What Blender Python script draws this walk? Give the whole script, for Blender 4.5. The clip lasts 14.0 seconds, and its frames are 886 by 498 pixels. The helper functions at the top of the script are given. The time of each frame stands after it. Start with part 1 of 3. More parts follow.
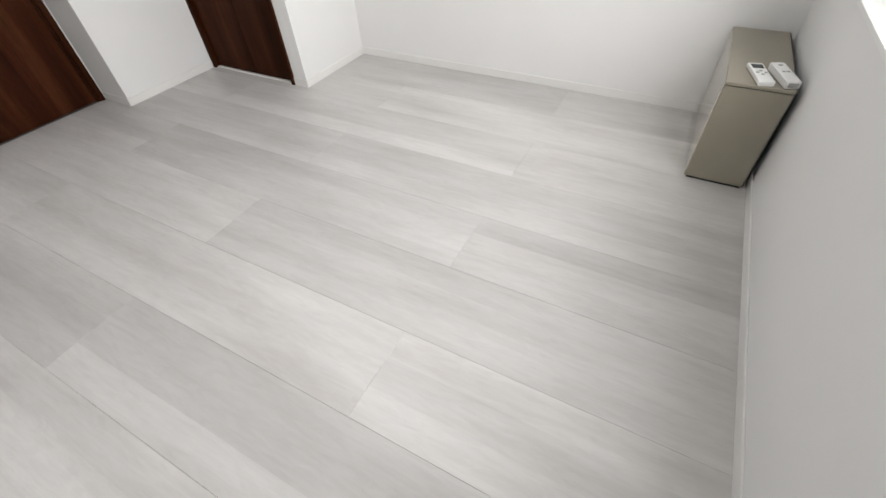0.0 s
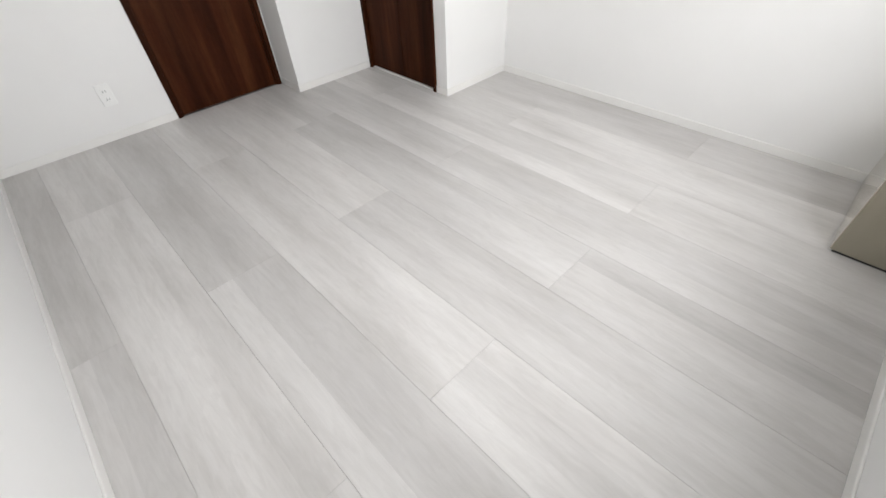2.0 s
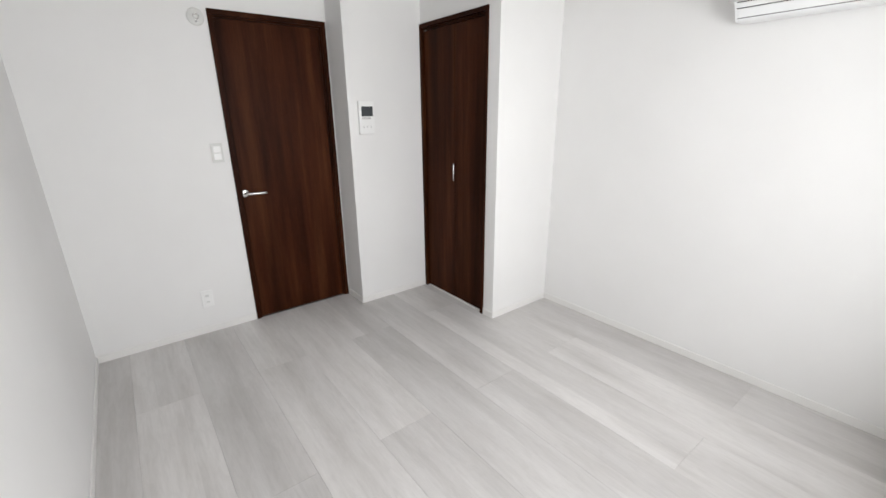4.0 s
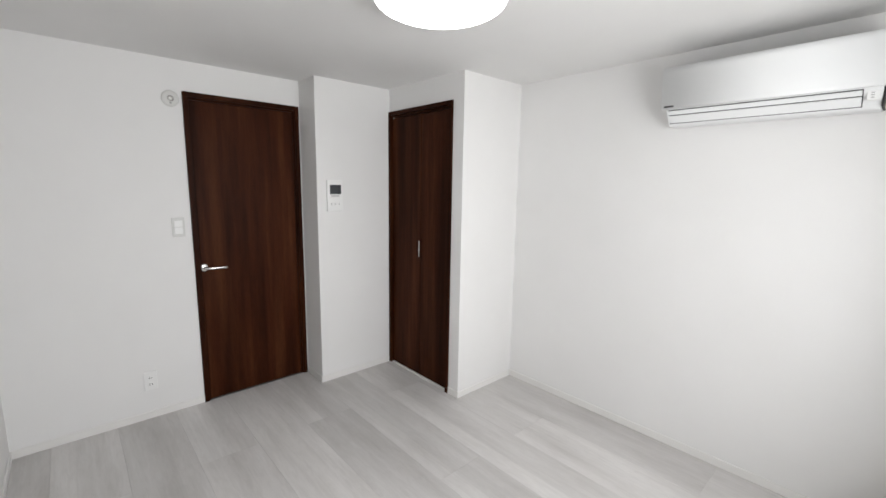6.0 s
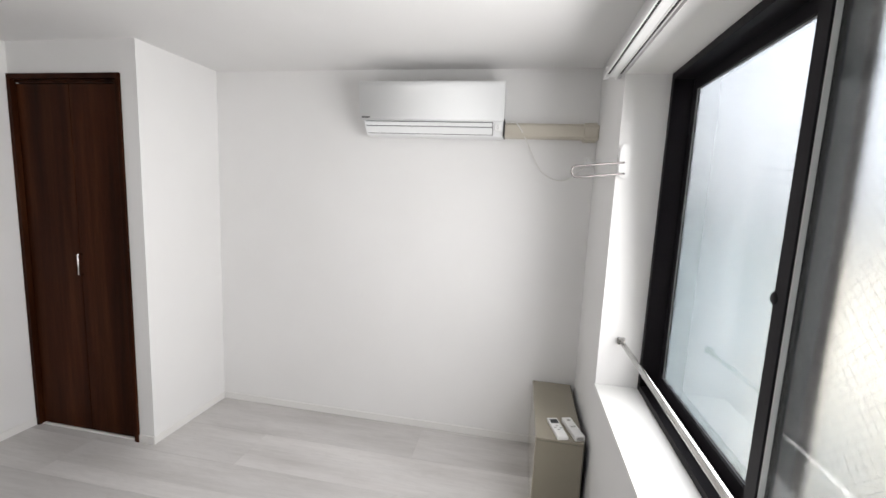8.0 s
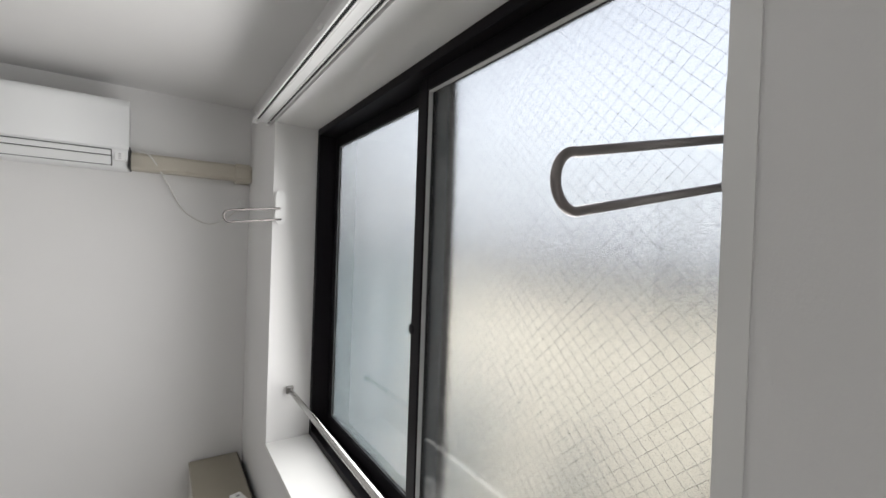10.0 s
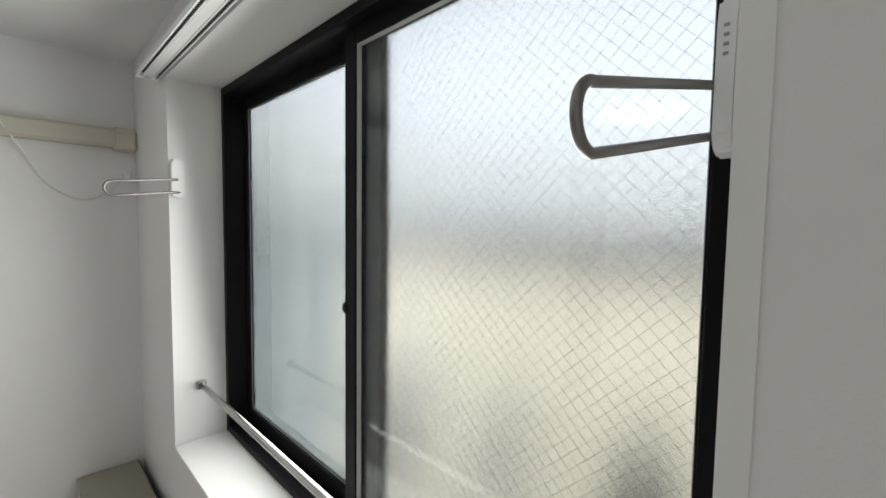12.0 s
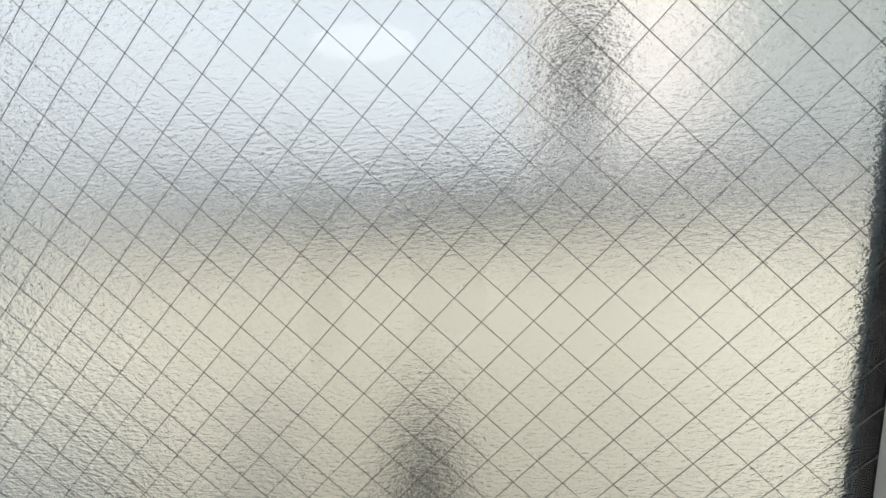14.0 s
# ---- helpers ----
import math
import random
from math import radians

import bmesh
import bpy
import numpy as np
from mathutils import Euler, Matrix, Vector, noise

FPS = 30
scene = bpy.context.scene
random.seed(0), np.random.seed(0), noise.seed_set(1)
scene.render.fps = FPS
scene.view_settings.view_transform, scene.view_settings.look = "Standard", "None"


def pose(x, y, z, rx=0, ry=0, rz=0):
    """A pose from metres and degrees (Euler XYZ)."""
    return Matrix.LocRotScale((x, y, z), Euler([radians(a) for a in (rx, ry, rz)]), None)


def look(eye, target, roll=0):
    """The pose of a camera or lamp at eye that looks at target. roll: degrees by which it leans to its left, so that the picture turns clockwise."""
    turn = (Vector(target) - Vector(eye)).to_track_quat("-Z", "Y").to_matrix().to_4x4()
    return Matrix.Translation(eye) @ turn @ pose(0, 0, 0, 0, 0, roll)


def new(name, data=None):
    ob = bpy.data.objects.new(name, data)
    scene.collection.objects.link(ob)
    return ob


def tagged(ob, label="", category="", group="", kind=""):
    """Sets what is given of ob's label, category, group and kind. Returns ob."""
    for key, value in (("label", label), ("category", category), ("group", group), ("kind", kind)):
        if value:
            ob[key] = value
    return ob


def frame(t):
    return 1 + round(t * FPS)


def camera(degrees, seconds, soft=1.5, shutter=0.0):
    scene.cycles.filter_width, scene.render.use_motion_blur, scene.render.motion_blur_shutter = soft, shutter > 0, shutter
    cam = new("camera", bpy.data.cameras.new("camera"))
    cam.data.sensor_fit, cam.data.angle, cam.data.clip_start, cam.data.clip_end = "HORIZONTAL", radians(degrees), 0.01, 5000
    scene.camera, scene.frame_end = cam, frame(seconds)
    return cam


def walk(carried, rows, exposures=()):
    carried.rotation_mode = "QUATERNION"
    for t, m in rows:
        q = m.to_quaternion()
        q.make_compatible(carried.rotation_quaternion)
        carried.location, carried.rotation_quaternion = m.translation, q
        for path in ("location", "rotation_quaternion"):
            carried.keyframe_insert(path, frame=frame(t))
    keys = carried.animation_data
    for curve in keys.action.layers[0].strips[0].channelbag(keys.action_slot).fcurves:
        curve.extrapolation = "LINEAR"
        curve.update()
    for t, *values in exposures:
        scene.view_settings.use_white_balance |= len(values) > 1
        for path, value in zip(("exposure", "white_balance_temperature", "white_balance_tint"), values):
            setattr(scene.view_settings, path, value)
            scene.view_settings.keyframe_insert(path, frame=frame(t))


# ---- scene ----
# camera path: seconds, place, heading from +x, pitch, lean
PATH = [
    (0, 3.008, 0.488, 1.094, 120.22, -45.54, -3.33),
    (0.5, 2.979, 0.459, 1.109, 129.56, -46.05, -3.55),
    (1, 2.985, 0.408, 1.134, 135.26, -46.49, -3.79),
    (1.5, 3.001, 0.403, 1.128, 136.39, -46.28, -3.45),
    (2, 3.003, 0.402, 1.168, 137.42, -43.57, -3.01),
    (2.5, 3.007, 0.394, 1.244, 139.50, -37.68, -2.58),
    (3, 3.019, 0.362, 1.328, 140.82, -30.51, -1.60),
    (3.5, 3.024, 0.352, 1.403, 141.83, -24.21, -0.97),
    (4, 3.036, 0.347, 1.438, 142.69, -18.26, -0.68),
    (4.2, 3.037, 0.345, 1.456, 142.90, -16.32, -0.58),
    (6.3, 3.046, 0.350, 1.500, 135.95, -7.96, 0.50),
    (6.5, 3.048, 0.357, 1.498, 133.30, -8.04, 0.69),
    (7, 3.052, 0.382, 1.493, 124.79, -8.44, 1.20),
    (7.5, 3.059, 0.391, 1.487, 113.64, -8.27, 1.98),
    (8, 3.057, 0.397, 1.504, 100.47, -7.65, 2.62),
    (8.5, 3.073, 0.411, 1.510, 86.93, -5.59, 2.97),
    (9, 3.065, 0.453, 1.534, 73.73, -3.41, 2.92),
    (9.2, 3.062, 0.451, 1.530, 68.98, -2.49, 2.64),
    (11.3, 3.063, 0.481, 1.549, 48.32, -1.67, 1.54),
    (11.5, 3.064, 0.489, 1.546, 47.55, -2.19, 1.27),
    (12, 3.060, 0.539, 1.518, 44.64, -3.45, 0.78),
    (12.5, 3.138, 0.665, 1.506, 38.75, -5.09, -0.25),
    (13, 3.265, 0.775, 1.500, 27.78, -6.47, -1.09),
    (13.5, 3.362, 0.824, 1.501, 15.30, -8.18, -2.70),
    (13.6, 3.381, 0.836, 1.503, 13.06, -8.36, -2.94),
    (14, 3.443, 0.863, 1.514, 6.76, -9.94, -3.56),
]
cam = camera(93.5, 14.0, 1.6)


def aim(x, y, z, heading, pitch, lean):
    h, p = radians(heading), radians(pitch)
    ahead = Vector((math.cos(h) * math.cos(p), math.sin(h) * math.cos(p), math.sin(p)))
    return look((x, y, z), Vector((x, y, z)) + ahead, lean)


walk(cam, [(t, aim(*row)) for t, *row in PATH],
     [(0.0, 2.38, 6450, 10), (0.7, 2.52, 6430, 10), (1.5, 2.52, 6400, 10), (2.5, 2.5, 6350, 9), (4.0, 2.4, 6350, 10), (6.5, 2.2, 6350, 10), (7.5, 2.2, 6350, 10), (8.5, 1.9, 6470, 13), (9.0, 1.63, 6400, 13), (11.5, 1.42, 6520, 6), (12.5, 1.55, 6500, 6), (13.2, 1.42, 6480, 6), (14.0, 1.22, 6500, 6)])

# ---- world and light ----
world = bpy.data.worlds.new("sky")
scene.world = world
world.use_nodes = True
wn, wl = world.node_tree.nodes, world.node_tree.links
sky = wn.new("ShaderNodeTexSky")
sky.sky_type = "NISHITA"
sky.sun_disc = False
sky.sun_elevation = radians(63)
sky.sun_rotation = radians(283)
sky.dust_density = 6.0
sky.air_density = 1.0
overcast = wn.new("ShaderNodeHueSaturation")
overcast.inputs["Saturation"].default_value = 0.3
wl.new(sky.outputs[0], overcast.inputs["Color"])
wl.new(overcast.outputs[0], wn["Background"].inputs["Color"])
wn["Background"].inputs["Strength"].default_value = 0.145

sun_data = bpy.data.lights.new("sun", "SUN")
sun_data.energy = 0.40
sun_data.angle = radians(62)
sun_data.color = (0.93, 0.97, 1.0)
sun = new("sun", sun_data)
sun.matrix_world = look((0, 0, 0), (0.45, -0.10, -0.89))

# area lamp added in the window opening, fills the room with extra daylight
day_data = bpy.data.lights.new("window_fill", "AREA")
day_data.shape, day_data.size, day_data.size_y = "RECTANGLE", 1.34, 1.06
day_data.energy, day_data.spread = 6.9, radians(160)
day_data.color = (1.0, 0.99, 0.975)
day = new("window_fill", day_data)
day.matrix_world = look((3.587, 1.453, 1.34), (0.0, 1.453, 0.98))

# ---- room measures ----
W, L, H = 3.432, 2.860, 2.208          # window wall, far wall, ceiling
XR, YR = 0.250, 1.668                  # wall beside the door
XP, YC = 1.078, 2.284                  # closet corner and front
WY0, WY1, WZ0, WZ1 = 0.630, 2.276, 0.686, 2.017   # window opening
XF = 3.609                             # front of the window frame
XOUT = 3.712


# ---- materials ----
def material(name, color, rough=0.5, metal=0.0):
    m = bpy.data.materials.new(name)
    m.use_nodes = True
    b = m.node_tree.nodes["Principled BSDF"]
    b.inputs["Base Color"].default_value = (*color, 1)
    b.inputs["Roughness"].default_value = rough
    b.inputs["Metallic"].default_value = metal
    return m


def node(m, kind, **inputs):
    n = m.node_tree.nodes.new(kind)
    for k, v in inputs.items():
        n.inputs[k].default_value = v
    return n


def link(m, a, b):
    m.node_tree.links.new(a, b)


def bsdf(m):
    return m.node_tree.nodes["Principled BSDF"]


def coords(m, scale=(1, 1, 1), source="Object"):
    c = m.node_tree.nodes.new("ShaderNodeTexCoord")
    mp = m.node_tree.nodes.new("ShaderNodeMapping")
    mp.inputs["Scale"].default_value = scale
    link(m, c.outputs[source], mp.inputs["Vector"])
    return mp.outputs["Vector"]


def noise_tex(m, vec, scale, detail=4.0, rough=0.55):
    n = m.node_tree.nodes.new("ShaderNodeTexNoise")
    n.inputs["Scale"].default_value = scale
    n.inputs["Detail"].default_value = detail
    n.inputs["Roughness"].default_value = rough
    link(m, vec, n.inputs["Vector"])
    return n.outputs["Fac"]


def ramp(m, fac, stops):
    r = m.node_tree.nodes.new("ShaderNodeValToRGB")
    while len(r.color_ramp.elements) < len(stops):
        r.color_ramp.elements.new(0.5)
    for e, (p, c) in zip(r.color_ramp.elements, stops):
        e.position, e.color = p, (*c, 1)
    link(m, fac, r.inputs["Fac"])
    return r.outputs["Color"]


def bump(m, height, strength, distance):
    b = m.node_tree.nodes.new("ShaderNodeBump")
    b.inputs["Strength"].default_value = strength
    b.inputs["Distance"].default_value = distance
    link(m, height, b.inputs["Height"])
    link(m, b.outputs["Normal"], bsdf(m).inputs["Normal"])


def mixed(m, a, b, fac, blend="MIX"):
    n = m.node_tree.nodes.new("ShaderNodeMix")
    n.data_type, n.blend_type = "RGBA", blend
    for sock, val in ((n.inputs[0], fac), (n.inputs[6], a), (n.inputs[7], b)):
        if isinstance(val, (float, int)):
            sock.default_value = val
        elif isinstance(val, tuple):
            sock.default_value = (*val, 1)
        else:
            link(m, val, sock)
    return n.outputs[2]


def painted(name, color, rough=0.5, metal=0.0, wear=0.05, grain=0.0006, scale=90.0):
    """A plain finish with faint mottling and a fine relief."""
    m = material(name, color, rough, metal)
    v = coords(m)
    tone = noise_tex(m, v, 3.0, 5.0)
    lo = tuple(c * (1 - wear) for c in color)
    hi = tuple(min(1, c * (1 + wear)) for c in color)
    link(m, ramp(m, tone, [(0.3, lo), (0.7, hi)]), bsdf(m).inputs["Base Color"])
    if grain:
        bump(m, noise_tex(m, v, scale, 3.0), 0.35, grain)
    return m


def make_wallpaper():
    m = material("white_wallpaper", (0.82, 0.81, 0.79), 0.75)
    v = coords(m)
    link(m, ramp(m, noise_tex(m, v, 1.6, 4.0), [(0.3, (0.79, 0.785, 0.775)), (0.7, (0.82, 0.815, 0.807))]), bsdf(m).inputs["Base Color"])
    fine = noise_tex(m, v, 260.0, 4.0, 0.7)
    weave = noise_tex(m, coords(m, (1, 1, 0.35)), 420.0, 2.0)
    bump(m, mixed(m, fine, weave, 0.5), 0.5, 0.0012)
    return m


def make_plank():
    m = material("pale_grey_oak_plank", (0.55, 0.53, 0.51), 0.36)
    info = m.node_tree.nodes.new("ShaderNodeObjectInfo")
    c = m.node_tree.nodes.new("ShaderNodeTexCoord")
    shift = m.node_tree.nodes.new("ShaderNodeVectorMath")
    shift.operation = "MULTIPLY_ADD"
    shift.inputs[1].default_value = (1, 1, 1)
    off = m.node_tree.nodes.new("ShaderNodeVectorMath")
    off.operation = "SCALE"
    off.inputs[0].default_value = (37.0, 11.0, 5.0)
    link(m, info.outputs["Random"], off.inputs["Scale"])
    link(m, c.outputs["Object"], shift.inputs[0])
    link(m, off.outputs[0], shift.inputs[2])

    def stretched(sx, sy):
        mp = m.node_tree.nodes.new("ShaderNodeMapping")
        mp.inputs["Scale"].default_value = (sx, sy, 1)
        link(m, shift.outputs[0], mp.inputs["Vector"])
        return mp.outputs["Vector"]
    broad = noise_tex(m, stretched(0.8, 4.5), 1.6, 5.0, 0.55)
    streak = noise_tex(m, stretched(1.3, 34.0), 2.0, 6.0, 0.65)
    fibre = noise_tex(m, stretched(6.0, 260.0), 2.0, 3.0, 0.6)
    base = ramp(m, broad, [(0.30, (0.53, 0.512, 0.495)), (0.52, (0.625, 0.607, 0.592)), (0.75, (0.70, 0.684, 0.670))])
    base = mixed(m, base, ramp(m, streak, [(0.35, (0.60, 0.58, 0.56)), (0.62, (1, 1, 1))]), 0.12, "MULTIPLY")
    figure = noise_tex(m, stretched(3.0, 16.0), 2.2, 5.0, 0.6)
    figure.node.inputs["Distortion"].default_value = 1.6
    base = mixed(m, base, ramp(m, figure, [(0.40, (0.84, 0.835, 0.83)), (0.56, (1, 1, 1)), (0.70, (0.93, 0.93, 0.93))]), 0.32, "MULTIPLY")
    base = mixed(m, base, ramp(m, fibre, [(0.35, (0.86, 0.855, 0.85)), (0.6, (1, 1, 1))]), 0.08, "MULTIPLY")
    tone = m.node_tree.nodes.new("ShaderNodeMapRange")
    tone.inputs["To Min"].default_value = 0.90
    tone.inputs["To Max"].default_value = 1.06
    link(m, info.outputs["Random"], tone.inputs["Value"])
    base = mixed(m, base, tone.outputs[0], 1.0, "MULTIPLY")
    axes = m.node_tree.nodes.new("ShaderNodeSeparateXYZ")
    link(m, c.outputs["Object"], axes.inputs[0])
    strip = m.node_tree.nodes.new("ShaderNodeMath")
    strip.operation = "MULTIPLY_ADD"
    strip.inputs[1].default_value = 3 / 0.2965
    strip.inputs[2].default_value = 10 - 0.160 * 3 / 0.2965
    link(m, axes.outputs["Y"], strip.inputs[0])
    whole = m.node_tree.nodes.new("ShaderNodeMath")
    whole.operation = "FLOOR"
    link(m, strip.outputs[0], whole.inputs[0])
    pair = m.node_tree.nodes.new("ShaderNodeCombineXYZ")
    link(m, whole.outputs[0], pair.inputs[0])
    link(m, info.outputs["Random"], pair.inputs[1])
    chance = m.node_tree.nodes.new("ShaderNodeTexWhiteNoise")
    chance.noise_dimensions = "2D"
    link(m, pair.outputs[0], chance.inputs["Vector"])
    shade = m.node_tree.nodes.new("ShaderNodeMapRange")
    shade.inputs["To Min"].default_value = 0.90
    shade.inputs["To Max"].default_value = 1.05
    link(m, chance.outputs["Value"], shade.inputs["Value"])
    base = mixed(m, base, shade.outputs[0], 1.0, "MULTIPLY")
    link(m, base, bsdf(m).inputs["Base Color"])
    rr = ramp(m, streak, [(0.3, (0.42, 0.42, 0.42)), (0.7, (0.33, 0.33, 0.33))])
    link(m, rr, bsdf(m).inputs["Roughness"])
    bump(m, fibre, 0.25, 0.0006)
    return m


def make_walnut(name, axis_scale, dark=1.0):
    m = material(name, (0.07, 0.025, 0.014), 0.46)
    v = coords(m, axis_scale)
    broad = noise_tex(m, v, 1.2, 5.0, 0.6)
    fine = noise_tex(m, coords(m, tuple(4 * a for a in axis_scale)), 6.0, 5.0, 0.7)
    base = ramp(m, broad, [(0.30, (0.026 * dark, 0.0068 * dark, 0.0024 * dark)), (0.50, (0.049 * dark, 0.0138 * dark, 0.0052 * dark)), (0.70, (0.088 * dark, 0.030 * dark, 0.0118 * dark))])
    base = mixed(m, base, ramp(m, fine, [(0.35, (0.55, 0.5, 0.48)), (0.6, (1, 1, 1))]), 0.55, "MULTIPLY")
    figure = noise_tex(m, coords(m, tuple(0.5 * a for a in axis_scale)), 1.7, 3.0, 0.5)
    base = mixed(m, base, ramp(m, figure, [(0.36, (0.62, 0.60, 0.58)), (0.60, (1.12, 1.12, 1.12))]), 0.8, "MULTIPLY")
    pore = noise_tex(m, coords(m, tuple(14 * a for a in axis_scale)), 9.0, 3.0, 0.6)
    base = mixed(m, base, ramp(m, pore, [(0.38, (0.5, 0.46, 0.44)), (0.55, (1, 1, 1))]), 0.35, "MULTIPLY")
    link(m, base, bsdf(m).inputs["Base Color"])
    bsdf(m).inputs["Specular IOR Level"].default_value = 0.05
    bump(m, fine, 0.2, 0.0005)
    return m


def make_smooth_glass():
    m = material("clear_glass_face", (0.97, 0.985, 0.98), 0.0)
    b = bsdf(m)
    b.inputs["Transmission Weight"].default_value = 1.0
    b.inputs["IOR"].default_value = 1.5
    return m


def make_pattern_glass():
    m = material("patterned_glass_face", (0.97, 0.985, 0.98), 0.015)
    b = bsdf(m)
    b.inputs["Transmission Weight"].default_value = 1.0
    b.inputs["IOR"].default_value = 1.5
    ripple = noise_tex(m, coords(m, (1, 0.5, 1.25)), 400.0, 3.0, 0.6)
    fine = noise_tex(m, coords(m, (1, 0.7, 1.2)), 900.0, 2.0)
    bump(m, mixed(m, ripple, fine, 0.25), 1.0, 0.00097)
    return m


def make_siding():
    m = material("cream_siding", (0.62, 0.56, 0.42), 0.8)
    v = coords(m)
    link(m, ramp(m, noise_tex(m, v, 1.2, 5.0), [(0.3, (0.56, 0.53, 0.45)), (0.7, (0.61, 0.58, 0.495))]), bsdf(m).inputs["Base Color"])
    bump(m, noise_tex(m, v, 70.0, 4.0), 0.5, 0.003)
    return m


WALL = make_wallpaper()
PLANK = make_plank()
WALNUT = make_walnut("dark_walnut_vertical", (9.0, 9.0, 0.55))
WALNUT_TRIM = make_walnut("dark_walnut_trim", (9.0, 9.0, 0.8), 0.75)
SUBFLOOR = painted("grey_underlay", (0.16, 0.155, 0.15), 0.8)
TRIM = painted("white_vinyl_trim", (0.80, 0.79, 0.77), 0.45, wear=0.03)
SILL = painted("white_sill_board", (0.83, 0.83, 0.81), 0.40, wear=0.02, grain=0.0002)
PLASTIC = painted("white_plastic", (0.85, 0.85, 0.84), 0.32, wear=0.02, grain=0.0001)
PALEPLATE = painted("pale_grey_plastic", (0.66, 0.66, 0.64), 0.4, wear=0.02, grain=0.0001)
MATTE = painted("matte_white_casing", (0.82, 0.83, 0.83), 0.45, wear=0.015, grain=0.0)
GREYPLASTIC = painted("grey_plastic", (0.35, 0.35, 0.34), 0.4)
DARK = painted("dark_slot", (0.02, 0.02, 0.02), 0.6)
SCREEN = material("dark_display", (0.03, 0.035, 0.04), 0.12)
BLACK = painted("black_anodised_aluminium", (0.010, 0.0085, 0.0105), 0.45, wear=0.12, grain=0.0001)
bsdf(BLACK).inputs["Specular IOR Level"].default_value = 0.10
GASKET = painted("pale_grey_gasket", (0.62, 0.63, 0.63), 0.4)
GREYSEAL = painted("grey_gasket", (0.30, 0.32, 0.33), 0.35)
# bluish sheen of the glass over black stiles, put into the colour
SLATE = painted("black_stile_sheen", (0.06, 0.08, 0.095), 0.5)
STEEL = material("stainless_steel", (0.60, 0.59, 0.57), 0.24, 1.0)
RODSTEEL = painted("dull_steel_rod", (0.24, 0.22, 0.215), 0.36, 0.9, wear=0.06, grain=0.0)
SOCKET = material("dark_chrome", (0.30, 0.29, 0.28), 0.18, 1.0)
CHROME = material("satin_nickel", (0.70, 0.69, 0.67), 0.2, 1.0)
WIRE = material("glass_wire", (0.24, 0.24, 0.24), 0.2, 1.0)
KHAKI = painted("khaki_laminate", (0.30, 0.272, 0.215), 0.34, wear=0.06, grain=0.0003)
POLISHED = painted("polished_pale_metal", (0.74, 0.70, 0.63), 0.10, 0.85, wear=0.03, grain=0.0)
DUCT = painted("ivory_duct_cover", (0.56, 0.52, 0.44), 0.5, wear=0.04)
CORD = painted("white_cord", (0.75, 0.74, 0.71), 0.5)
CLEAR = make_smooth_glass()
PATTERN = make_pattern_glass()
SIDING = make_siding()
FASCIA = painted("dark_eave_metal", (0.12, 0.122, 0.13), 0.5, wear=0.15)
ROOF = painted("grey_metal_roof", (0.30, 0.31, 0.33), 0.45, wear=0.1)
PALEWALL = painted("pale_render", (0.66, 0.62, 0.585), 0.85, wear=0.08, grain=0.002)
GREYWALL = painted("grey_green_render", (0.46, 0.48, 0.45), 0.85, wear=0.08, grain=0.002)
BLUEWALL = painted("blue_grey_render", (0.22, 0.26, 0.275), 0.85, wear=0.06, grain=0.002)
PANE = material("dark_house_pane", (0.07, 0.075, 0.08), 0.12)
GREYPANE = material("grey_house_pane", (0.22, 0.225, 0.22), 0.2)
ASPHALT = painted("lane_concrete", (0.20, 0.20, 0.195), 0.9, wear=0.2, grain=0.004, scale=60)
DIFFUSER = material("lit_lamp_diffuser", (0.9, 0.9, 0.9), 0.3)
bsdf(DIFFUSER).inputs["Emission Color"].default_value = (1.0, 0.985, 0.965, 1)
bsdf(DIFFUSER).inputs["Emission Strength"].default_value = 1.0


# ---- mesh helpers ----
def add_box(bm, a, b, bevel=0.0, seg=1, index=0):
    lo, hi = [min(p, q) for p, q in zip(a, b)], [max(p, q) for p, q in zip(a, b)]
    vs = [bm.verts.new((x, y, z)) for x in (lo[0], hi[0]) for y in (lo[1], hi[1]) for z in (lo[2], hi[2])]
    faces = [bm.faces.new([vs[i] for i in f]) for f in ((0, 1, 3, 2), (4, 6, 7, 5), (0, 4, 5, 1), (2, 3, 7, 6), (0, 2, 6, 4), (1, 5, 7, 3))]
    for f in faces:
        f.material_index = index
    if bevel:
        edges = list({e for f in faces for e in f.edges})
        bmesh.ops.bevel(bm, geom=edges, offset=bevel, segments=seg, affect="EDGES", profile=0.6)
    return bm


def boxes(*items, bevel=0.0, seg=1):
    bm = bmesh.new()
    for a, b in items:
        one = bmesh.new()
        add_box(one, a, b, bevel, seg)
        tmp = bpy.data.meshes.new("tmp")
        one.to_mesh(tmp)
        one.free()
        bm.from_mesh(tmp)
        bpy.data.meshes.remove(tmp)
    return bm


def prism(points, axis, lo, hi, bevel=0.0, seg=1):
    """A profile in the two other axes, drawn along the axis from lo to hi."""
    def place(p, k):
        return {"x": (k, p[0], p[1]), "y": (p[0], k, p[1]), "z": (p[0], p[1], k)}[axis]
    bm = bmesh.new()
    a = [bm.verts.new(place(p, lo)) for p in points]
    b = [bm.verts.new(place(p, hi)) for p in points]
    n = len(points)
    bm.faces.new(a)
    bm.faces.new(b[::-1])
    for i in range(n):
        bm.faces.new((a[i], b[i], b[(i + 1) % n], a[(i + 1) % n]))
    bmesh.ops.recalc_face_normals(bm, faces=bm.faces)
    if bevel:
        bmesh.ops.bevel(bm, geom=list(bm.edges), offset=bevel, segments=seg, affect="EDGES")
    return bm


